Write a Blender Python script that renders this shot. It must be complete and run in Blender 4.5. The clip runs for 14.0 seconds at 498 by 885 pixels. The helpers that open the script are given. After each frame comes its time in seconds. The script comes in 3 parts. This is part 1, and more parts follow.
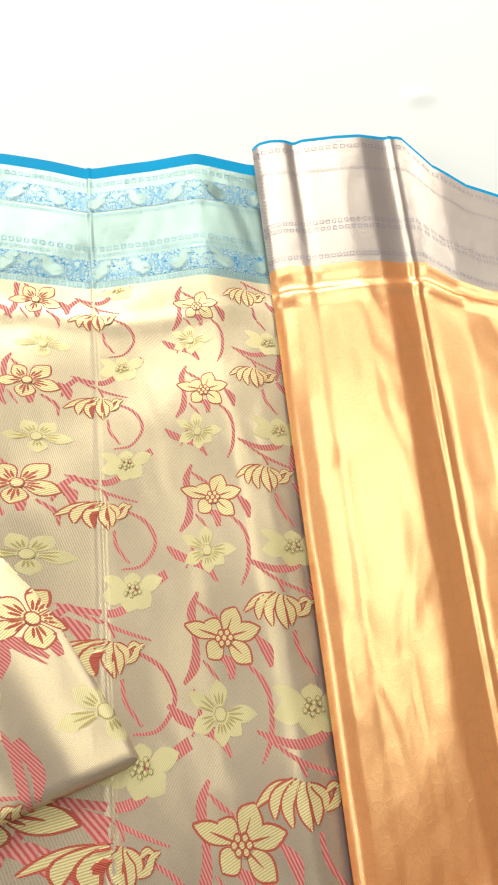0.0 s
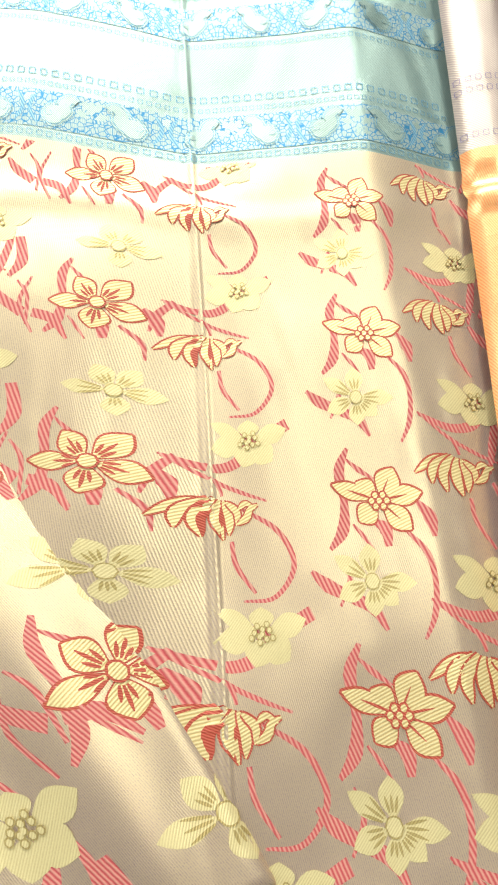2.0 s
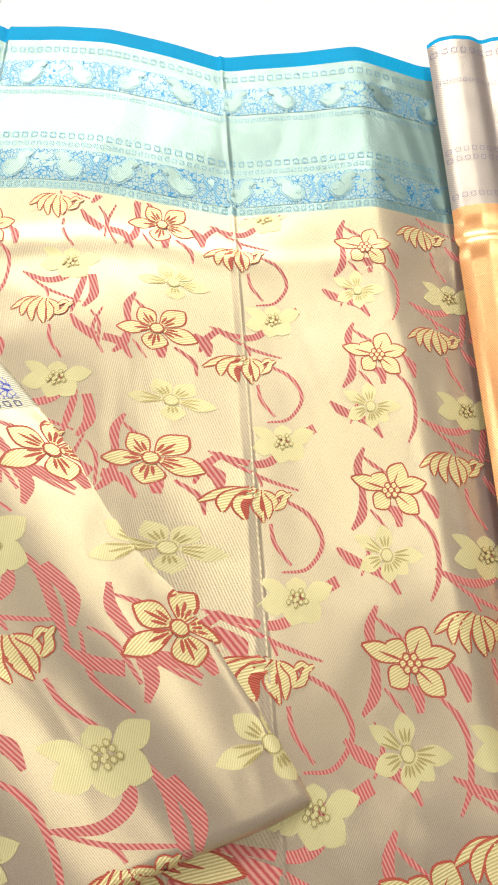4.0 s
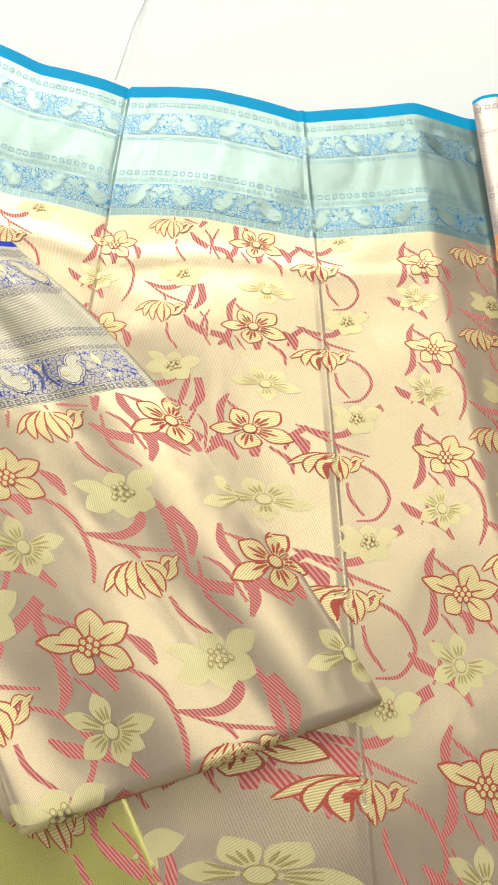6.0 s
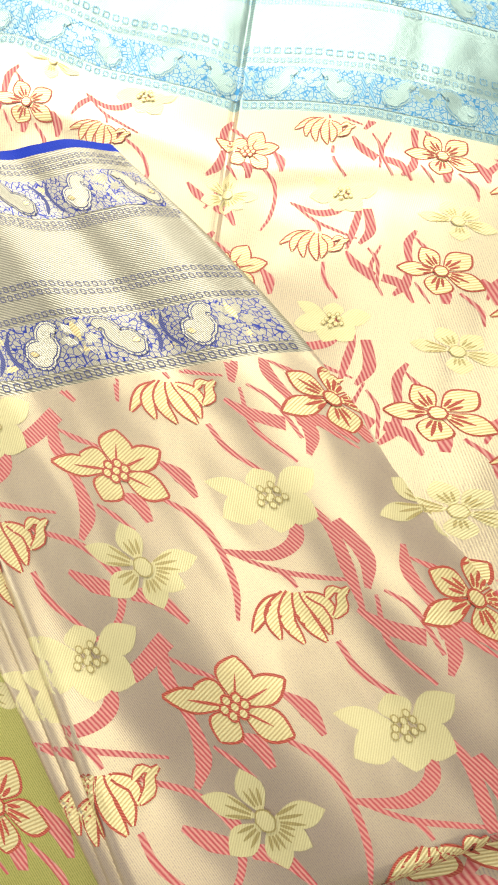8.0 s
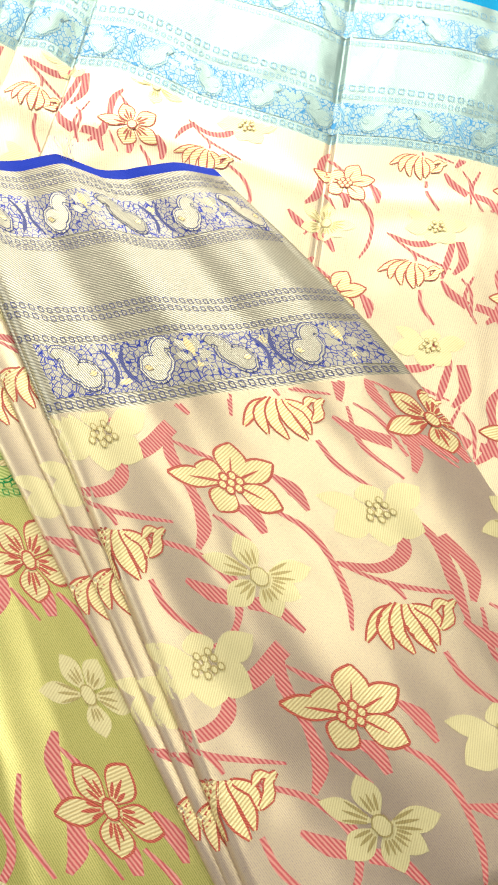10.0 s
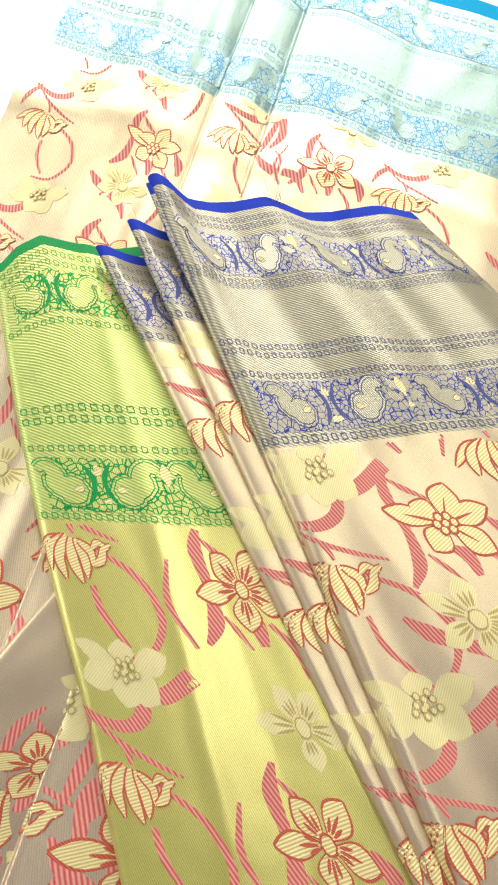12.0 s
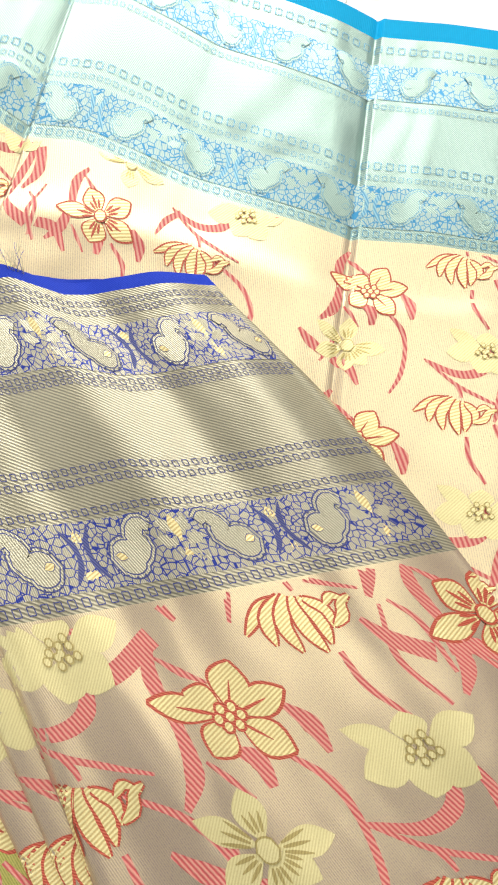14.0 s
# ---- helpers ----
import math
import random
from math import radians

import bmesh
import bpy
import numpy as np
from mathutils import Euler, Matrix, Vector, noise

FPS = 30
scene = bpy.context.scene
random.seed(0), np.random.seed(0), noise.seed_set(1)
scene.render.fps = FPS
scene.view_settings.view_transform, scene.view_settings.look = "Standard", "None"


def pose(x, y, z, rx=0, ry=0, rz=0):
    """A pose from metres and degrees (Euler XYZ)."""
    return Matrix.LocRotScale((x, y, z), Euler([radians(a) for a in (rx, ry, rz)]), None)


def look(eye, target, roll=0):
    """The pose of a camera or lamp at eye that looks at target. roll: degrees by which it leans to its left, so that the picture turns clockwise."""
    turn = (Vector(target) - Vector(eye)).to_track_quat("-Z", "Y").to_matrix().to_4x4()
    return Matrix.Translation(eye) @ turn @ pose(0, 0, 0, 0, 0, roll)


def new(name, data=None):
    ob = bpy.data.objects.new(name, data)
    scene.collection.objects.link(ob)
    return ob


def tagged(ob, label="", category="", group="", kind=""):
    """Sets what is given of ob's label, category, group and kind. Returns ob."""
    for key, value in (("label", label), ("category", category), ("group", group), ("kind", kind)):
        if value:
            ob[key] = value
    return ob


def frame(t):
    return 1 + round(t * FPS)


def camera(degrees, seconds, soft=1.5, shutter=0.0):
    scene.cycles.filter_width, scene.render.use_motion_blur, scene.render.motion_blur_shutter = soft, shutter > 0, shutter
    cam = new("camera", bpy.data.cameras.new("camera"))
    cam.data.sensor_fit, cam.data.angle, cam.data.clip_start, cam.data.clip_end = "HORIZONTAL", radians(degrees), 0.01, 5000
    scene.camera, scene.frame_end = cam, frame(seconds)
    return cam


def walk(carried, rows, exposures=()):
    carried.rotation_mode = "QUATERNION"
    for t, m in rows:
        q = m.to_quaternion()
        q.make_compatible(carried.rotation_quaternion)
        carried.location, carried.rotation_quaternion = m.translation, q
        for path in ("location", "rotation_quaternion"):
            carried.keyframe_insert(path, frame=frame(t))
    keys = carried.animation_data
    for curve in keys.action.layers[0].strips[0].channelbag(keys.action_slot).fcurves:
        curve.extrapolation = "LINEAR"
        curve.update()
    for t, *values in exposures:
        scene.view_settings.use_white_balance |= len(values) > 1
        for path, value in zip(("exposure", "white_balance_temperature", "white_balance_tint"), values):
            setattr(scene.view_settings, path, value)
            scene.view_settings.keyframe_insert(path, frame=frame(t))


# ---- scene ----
cam = camera(42.0, 14.0, soft=2.0)
PATH = [  # seconds, place, turn
    (0, 0.1204, -0.4025, 0.3980, 22.103, 2.090, -3.050),
    (0.5, 0.1027, -0.3808, 0.3919, 21.054, 2.289, -1.833),
    (1, 0.0656, -0.3095, 0.2902, 14.384, -0.170, -0.949),
    (1.5, 0.0473, -0.3075, 0.2925, 13.870, 2.015, -0.167),
    (2, 0.0388, -0.3144, 0.2832, 12.549, 0.964, -0.193),
    (2.5, 0.0269, -0.3123, 0.2653, 10.963, 1.608, 0.014),
    (2.7, 0.0244, -0.3140, 0.2644, 10.821, 0.907, 0.051),
    (4.8, 0.0101, -0.3633, 0.3765, 17.168, -0.091, -0.437),
    (5, 0.0078, -0.3692, 0.3734, 16.684, 0.360, -0.347),
    (5.5, -0.0101, -0.3946, 0.4092, 17.947, 0.822, 0.591),
    (6, -0.0231, -0.3988, 0.4096, 17.732, 1.513, 1.229),
    (6.5, -0.0448, -0.3995, 0.4107, 17.181, 1.270, 2.055),
    (7, -0.0642, -0.3897, 0.3924, 16.759, 2.278, 3.011),
    (7.5, -0.0840, -0.3588, 0.3541, 14.230, 2.310, 3.442),
    (8, -0.1076, -0.3425, 0.3175, 11.521, 2.834, 3.754),
    (8.2, -0.1134, -0.3417, 0.3194, 11.710, 3.217, 4.142),
    (10.3, -0.1883, -0.3531, 0.3305, 13.811, -0.640, 5.259),
    (10.5, -0.1972, -0.3535, 0.3302, 14.228, -0.564, 5.741),
    (11, -0.2279, -0.3747, 0.3509, 15.079, 1.017, 7.045),
    (11.5, -0.2540, -0.3706, 0.3539, 15.850, 2.692, 8.361),
    (12, -0.2604, -0.3555, 0.3400, 15.233, 2.721, 7.794),
    (12.5, -0.2389, -0.2930, 0.3217, 13.605, 3.408, 6.097),
    (13, -0.2056, -0.2538, 0.3037, 14.044, 2.804, 4.472),
    (13.5, -0.1759, -0.2165, 0.3009, 13.807, 2.907, 2.642),
    (14, -0.1889, -0.2501, 0.2771, 11.770, -1.141, 4.395),
]
walk(cam, [(r[0], pose(*r[1:])) for r in PATH], [(0, -0.07), (1.0, 0.0), (2.0, 0.25), (2.5, 0.3), (5.0, -0.15), (6.5, -0.16), (7.5, 0.05), (8.0, 0.17), (10.5, 0.14), (11.5, 0.08), (12.5, 0.08), (13.5, 0.05), (14, 0.1)])

# world and light: one large window in the far wall, white room
world = bpy.data.worlds.new("world")
scene.world = world
world.use_nodes = True
wn = world.node_tree.nodes
sky = wn.new("ShaderNodeTexSky")
sky.sky_type, sky.sun_disc, sky.sun_elevation, sky.sun_rotation = "NISHITA", False, radians(40), radians(-30)
wn["Background"].inputs[1].default_value = 0.12
world.node_tree.links.new(sky.outputs[0], wn["Background"].inputs[0])

WIN = (-2.0, 0.95, 0.8, 2.3)      # the window: x from, to, z from, to, in the far wall
ROOM = (-2.6, 2.4, -2.6, 1.9, 2.7)


def area_lamp(name, m, sx, sy, power, colour):
    data = bpy.data.lights.new(name, "AREA")
    data.shape, data.size, data.size_y, data.energy, data.color = "RECTANGLE", sx, sy, power, colour
    ob = new(name, data)
    ob.matrix_world = m
    return ob


area_lamp("window_daylight", look(((WIN[0] + WIN[1]) / 2, ROOM[3] + 0.05, (WIN[2] + WIN[3]) / 2), ((WIN[0] + WIN[1]) / 2, 0, 1.0)),
          WIN[1] - WIN[0], WIN[3] - WIN[2], 88, (1.0, 0.99, 0.87))
SIDE = (-1.5, 0.7, 0.7, 2.3)     # invented opening for a fill lamp: y from, to, z from, to, in the west wall
# added fill lamp from the left, no such window known; lifts the lower area
area_lamp("side_fill_lamp", look((ROOM[0] - 0.05, (SIDE[0] + SIDE[1]) / 2, (SIDE[2] + SIDE[3]) / 2), (0, (SIDE[0] + SIDE[1]) / 2, 0.8)),
          SIDE[1] - SIDE[0], SIDE[3] - SIDE[2], 28, (1.0, 0.99, 0.87))

TUBE = (0.62, 0.30, 2.58)       # the ceiling light
area_lamp("ceiling_light_glow", pose(TUBE[0], TUBE[1], TUBE[2] - 0.06), 0.60, 1.5, 16, (1.0, 0.98, 0.87))


# ---- materials ----
def material(name):
    m = bpy.data.materials.new(name)
    m.use_nodes = True
    nt = m.node_tree
    return m, nt, nt.nodes["Principled BSDF"]


def node(nt, kind, **inputs):
    n = nt.nodes.new(kind)
    for k, v in inputs.items():
        n.inputs[k].default_value = v
    return n


def silk(name, colour, second, metallic=0.45, rough=0.38, thread=0.0009, relief=0.25, angle=0.0, mix=0.35, spec=0.5, pattern=None, cells=None, grain=0.6, zari=None, ripple=0.0):
    """Woven silk: fine threads across the fabric's own coordinates, two yarn colours, soft stains, small relief."""
    m, nt, b = material(name)
    L = nt.links.new
    uv = nt.nodes.new("ShaderNodeUVMap")
    mp = node(nt, "ShaderNodeMapping")
    mp.inputs["Rotation"].default_value = (0, 0, radians(angle))
    L(uv.outputs[0], mp.inputs[0])
    w = node(nt, "ShaderNodeTexWave", Scale=0.31416 / thread, Distortion=0.6, Detail=1.0)
    w.inputs["Detail Scale"].default_value = 3.0
    L(mp.outputs[0], w.inputs["Vector"])
    n1 = node(nt, "ShaderNodeTexNoise", Scale=1500.0, Detail=2.0)
    n2 = node(nt, "ShaderNodeTexNoise", Scale=28.0, Detail=4.0)
    L(uv.outputs[0], n1.inputs["Vector"])
    L(uv.outputs[0], n2.inputs["Vector"])
    add = nt.nodes.new("ShaderNodeMath")
    add.operation = "MULTIPLY_ADD"
    L(n1.outputs[0], add.inputs[0])
    add.inputs[1].default_value = grain
    L(w.outputs["Fac"], add.inputs[2])
    fac = nt.nodes.new("ShaderNodeMath")
    fac.operation = "MULTIPLY"
    L(add.outputs[0], fac.inputs[0])
    fac.inputs[1].default_value = mix
    mixer = nt.nodes.new("ShaderNodeMix")
    mixer.data_type = "RGBA"
    mixer.inputs[6].default_value = (*colour, 1)
    mixer.inputs[7].default_value = (*second, 1)
    L(fac.outputs[0], mixer.inputs[0])
    hsv = node(nt, "ShaderNodeHueSaturation")
    mr = node(nt, "ShaderNodeMapRange")
    mr.inputs[3].default_value, mr.inputs[4].default_value = 0.88, 1.12
    L(n2.outputs[0], mr.inputs[0])
    L(mr.outputs[0], hsv.inputs["Value"])
    L(mixer.outputs[2], hsv.inputs["Color"])
    base = hsv.outputs[0]
    if cells:
        vc = node(nt, "ShaderNodeTexVoronoi", Scale=cells[0])
        vc.feature = "DISTANCE_TO_EDGE"
        L(uv.outputs[0], vc.inputs["Vector"])
        edge = node(nt, "ShaderNodeMapRange")
        edge.inputs[1].default_value, edge.inputs[2].default_value = cells[2], cells[2] + 0.05
        L(vc.outputs[0], edge.inputs[0])
        cm = nt.nodes.new("ShaderNodeMix")
        cm.data_type = "RGBA"
        cm.inputs[6].default_value = (*cells[1], 1)
        L(edge.outputs[0], cm.inputs[0])
        L(base, cm.inputs[7])
        base = cm.outputs[2]
    L(base, b.inputs["Base Color"])
    bump = node(nt, "ShaderNodeBump", Strength=relief, Distance=0.0003)
    height = add
    if pattern:
        vo = node(nt, "ShaderNodeTexVoronoi", Scale=pattern)
        vo.feature = "DISTANCE_TO_EDGE"
        L(uv.outputs[0], vo.inputs["Vector"])
        ramp = node(nt, "ShaderNodeMapRange")
        ramp.inputs[2].default_value = 0.12
        L(vo.outputs[0], ramp.inputs[0])
        sm = nt.nodes.new("ShaderNodeMath")
        sm.operation = "MULTIPLY_ADD"
        L(ramp.outputs[0], sm.inputs[0])
        sm.inputs[1].default_value = 1.6
        L(add.outputs[0], sm.inputs[2])
        height = sm
    L(height.outputs[0], bump.inputs["Height"])
    if ripple:
        # soft unevenness of handled cloth
        rm = node(nt, "ShaderNodeMapping")
        rm.inputs["Scale"].default_value = (1.0, 0.45, 1.0)
        L(uv.outputs[0], rm.inputs[0])
        rn = node(nt, "ShaderNodeTexNoise", Scale=19.0, Detail=2.0, Distortion=0.6)
        L(rm.outputs[0], rn.inputs["Vector"])
        rb = node(nt, "ShaderNodeBump", Strength=ripple, Distance=0.02)
        L(rn.outputs[0], rb.inputs["Height"])
        L(rb.outputs[0], bump.inputs["Normal"])
    L(bump.outputs[0], b.inputs["Normal"])
    b.inputs["Metallic"].default_value = metallic
    rr = node(nt, "ShaderNodeMapRange")
    rr.inputs[3].default_value, rr.inputs[4].default_value = rough - 0.06, rough + 0.08
    L(n2.outputs[0], rr.inputs[0])
    L(rr.outputs[0], b.inputs["Roughness"])
    b.inputs["Specular IOR Level"].default_value = spec
    if zari:
        # metal-wrapped yarn woven in with the silk
        g = nt.nodes.new("ShaderNodeBsdfPrincipled")
        g.inputs["Base Color"].default_value = (*zari[0], 1)
        g.inputs["Metallic"].default_value = 1.0
        g.inputs["Roughness"].default_value = zari[2]
        L(bump.outputs[0], g.inputs["Normal"])
        share = node(nt, "ShaderNodeMapRange")
        share.inputs[1].default_value, share.inputs[2].default_value = 0.2, 1.4
        share.inputs[3].default_value, share.inputs[4].default_value = zari[1] - 0.3, zari[1] + 0.3
        L(add.outputs[0], share.inputs[0])
        both = nt.nodes.new("ShaderNodeMixShader")
        L(share.outputs[0], both.inputs[0])
        L(b.outputs[0], both.inputs[1])
        L(g.outputs[0], both.inputs[2])
        L(both.outputs[0], nt.nodes["Material Output"].inputs[0])
    return m


def plain(name, colour, rough=0.8, scale=6.0, amount=0.06, bumps=0.1):
    m, nt, b = material(name)
    L = nt.links.new
    tc = nt.nodes.new("ShaderNodeTexCoord")
    n = node(nt, "ShaderNodeTexNoise", Scale=scale, Detail=5.0)
    L(tc.outputs["Object"], n.inputs["Vector"])
    mr = node(nt, "ShaderNodeMapRange")
    mr.inputs[3].default_value, mr.inputs[4].default_value = 1 - amount, 1 + amount * 0.3
    L(n.outputs[0], mr.inputs[0])
    hsv = node(nt, "ShaderNodeHueSaturation", Color=(*colour, 1))
    L(mr.outputs[0], hsv.inputs["Value"])
    L(hsv.outputs[0], b.inputs["Base Color"])
    n2 = node(nt, "ShaderNodeTexNoise", Scale=scale * 60, Detail=3.0)
    L(tc.outputs["Object"], n2.inputs["Vector"])
    bump = node(nt, "ShaderNodeBump", Strength=bumps, Distance=0.001)
    L(n2.outputs[0], bump.inputs["Height"])
    L(bump.outputs[0], b.inputs["Normal"])
    b.inputs["Roughness"].default_value = rough
    return m


M = dict(
    body=silk("mauve_gold_silk", (0.31, 0.185, 0.235), (0.60, 0.47, 0.455), 0.1, 0.5, 0.0009, mix=0.32, relief=0.14, angle=14.0, grain=1.9, spec=0.25, zari=((0.87, 0.74, 0.44), 0.36, 0.38), ripple=0.16),
    body_green=silk("green_gold_silk", (0.22, 0.26, 0.03), (0.74, 0.66, 0.18), 0.1, 0.5, 0.0009, mix=0.46, relief=0.12, angle=14.0, grain=1.4, spec=0.25, zari=((0.94, 0.84, 0.38), 0.38, 0.33), ripple=0.12),
    orange=silk("orange_gold_silk", (0.94, 0.15, 0.03), (1.0, 0.36, 0.09), 0.1, 0.5, 0.0009, pattern=150.0, mix=0.42, relief=0.07, angle=30.0, cells=(120.0, (0.90, 0.20, 0.045), 0.03), grain=1.3, zari=((1.0, 0.78, 0.40), 0.38, 0.31), ripple=0.22),
    border=silk("pale_blue_silver_silk", (0.16, 0.30, 0.33), (0.40, 0.52, 0.48), 0.2, 0.5, 0.0008, relief=0.25, angle=50.0, zari=((0.40, 0.50, 0.44), 0.50, 0.35), ripple=0.38),
    blue_soft=silk("blue_silver_thread", (0.04, 0.22, 0.42), (0.30, 0.50, 0.58), 0.4, 0.45, 0.0012, 0.2, 30.0, 0.6),
    navy_soft=silk("navy_silver_thread", (0.02, 0.028, 0.20), (0.14, 0.15, 0.32), 0.2, 0.5, 0.0012, 0.3, 30.0, 0.5),
    border_navy=silk("grey_silver_zari", (0.18, 0.165, 0.15), (0.66, 0.60, 0.44), 0.6, 0.38, 0.0016, 0.3, 62.0, 0.62),
    border_green=silk("green_gold_zari", (0.26, 0.40, 0.05), (0.82, 0.82, 0.36), 0.5, 0.36, 0.0016, 0.3, 62.0, 0.6),
    border_mauve=silk("mauve_silver_zari", (0.34, 0.24, 0.28), (0.64, 0.54, 0.48), 0.2, 0.5, 0.0010, mix=0.5, relief=0.25, angle=50.0, zari=((0.64, 0.56, 0.47), 0.5, 0.32), ripple=0.12),
    cyan=silk("bright_blue_silk", (0.0, 0.34, 0.68), (0.0, 0.42, 0.80), 0.0, 0.6, spec=0.1),
    navy=silk("royal_blue_silk", (0.008, 0.035, 0.50), (0.02, 0.07, 0.62), 0.0, 0.6, spec=0.2),
    green=silk("emerald_silk", (0.0, 0.26, 0.06), (0.01, 0.36, 0.10), 0.0, 0.5, spec=0.25),
    gold=silk("pale_gold_zari", (0.56, 0.36, 0.13), (1.0, 0.88, 0.50), 0.35, 0.40, 0.0013, 0.25, 115.0, 0.74, ripple=0.1),
    gold_dull=silk("soft_gold_zari", (0.64, 0.52, 0.25), (0.96, 0.88, 0.52), 0.35, 0.40, 0.0010, 0.2, 140.0, 0.45, grain=1.0, ripple=0.1),
    gold_vein=silk("old_gold_thread", (0.42, 0.31, 0.12), (0.74, 0.62, 0.28), 0.5, 0.42, 0.0010, 0.3, 140.0, 0.42),
    red=silk("red_thread", (0.52, 0.02, 0.05), (0.86, 0.56, 0.44), 0.1, 0.5, 0.0018, 0.5, 24.0, 0.52, grain=0.35),
    outline=silk("dark_red_thread", (0.42, 0.03, 0.025), (0.66, 0.22, 0.12), 0.1, 0.5, 0.0010, 0.4, 60.0, 0.4),
    silver=silk("silver_zari", (0.36, 0.33, 0.28), (0.76, 0.70, 0.52), 0.6, 0.40, 0.0012, 0.5, 20.0, 0.6),
    lace=silk("silver_blue_filigree", (0.26, 0.38, 0.40), (0.50, 0.57, 0.50), 0.5, 0.44, relief=0.1, cells=(400.0, (0.03, 0.22, 0.44), 0.035)),
    lace_navy=silk("silver_navy_filigree", (0.36, 0.33, 0.28), (0.76, 0.70, 0.52), 0.55, 0.40, cells=(330.0, (0.02, 0.04, 0.32), 0.035)),
    lace_green=silk("gold_green_filigree", (0.45, 0.50, 0.12), (0.88, 0.82, 0.36), 0.55, 0.40, cells=(320.0, (0.0, 0.27, 0.06), 0.06)),
    lavender=silk("lavender_thread", (0.22, 0.18, 0.30), (0.46, 0.40, 0.48), 0.2, 0.5, 0.0012, 0.3, 30.0, 0.5),
    thread=plain("grey_thread", (0.66, 0.68, 0.68), 0.8, 40.0, 0.1, 0.1),
    sheet=plain("white_cotton", (0.91, 0.92, 0.93), 0.85, 5.0, 0.03, 0.1),
    wall=plain("white_wall_paint", (0.34, 0.34, 0.32), 0.85, 2.0, 0.05, 0.1),
    floor=plain("grey_floor_tile", (0.30, 0.28, 0.26), 0.5, 3.0, 0.15, 0.1),
)


# ---- building helpers ----
def mesh_object(name, verts, faces, mats, parent=None, label="", uvs=None, slots=None, smooth=True):
    me = bpy.data.meshes.new(name)
    me.from_pydata([tuple(v) for v in verts], [], [tuple(f) for f in faces])
    for m in mats:
        me.materials.append(m)
    if slots is not None:
        me.polygons.foreach_set("material_index", np.asarray(slots, dtype=np.int32))
    if smooth:
        me.polygons.foreach_set("use_smooth", np.ones(len(me.polygons), dtype=bool))
    if uvs is not None:
        layer = me.uv_layers.new(name="UVMap")
        idx = np.empty(len(me.loops), dtype=np.int32)
        me.loops.foreach_get("vertex_index", idx)
        layer.data.foreach_set("uv", np.asarray(uvs, dtype=np.float32)[idx].ravel())
    ob = new(name, me)
    if parent is not None:
        ob.parent = parent
    if label:
        tagged(ob, label)
    return ob


def box(name, x0, x1, y0, y1, z0, z1, mat, parent=None):
    v = [(x, y, z) for x in (x0, x1) for y in (y0, y1) for z in (z0, z1)]
    f = [(0, 1, 3, 2), (4, 6, 7, 5), (0, 4, 5, 1), (2, 3, 7, 6), (0, 2, 6, 4), (1, 5, 7, 3)]
    return mesh_object(name, v, f, [mat], parent, smooth=False)


def grid_faces(nu, nv):
    i, j = np.meshgrid(np.arange(nu - 1), np.arange(nv - 1), indexing="ij")
    a = (i * nv + j).ravel()
    return np.stack([a, a + 1, a + nv + 1, a + nv], 1)


def cloth(name, surf, us, vs, mat, parent, label="", thick=0.0):
    """A woven sheet over the fabric coordinates us by vs, laid out by surf."""
    u, v = np.meshgrid(us, vs, indexing="ij")
    p = surf(u.ravel(), v.ravel())
    f = grid_faces(len(us), len(vs))
    uv = np.stack([u.ravel(), v.ravel()], 1)
    ob = mesh_object(name, p, f[:, ::-1], [mat], parent, label, uv)
    if thick:
        s = ob.modifiers.new("thickness", "SOLIDIFY")
        s.thickness, s.offset = thick, -1
    return ob


def raised(surf, u, v, h):
    """Points h above the sheet."""
    e = 0.0008
    p = surf(u, v)
    a = surf(u + e, v) - surf(u - e, v)
    b = surf(u, v + e) - surf(u, v - e)
    n = np.cross(b, a)
    n /= np.linalg.norm(n, axis=1)[:, None] + 1e-12
    return p + n * np.asarray(h)[:, None]


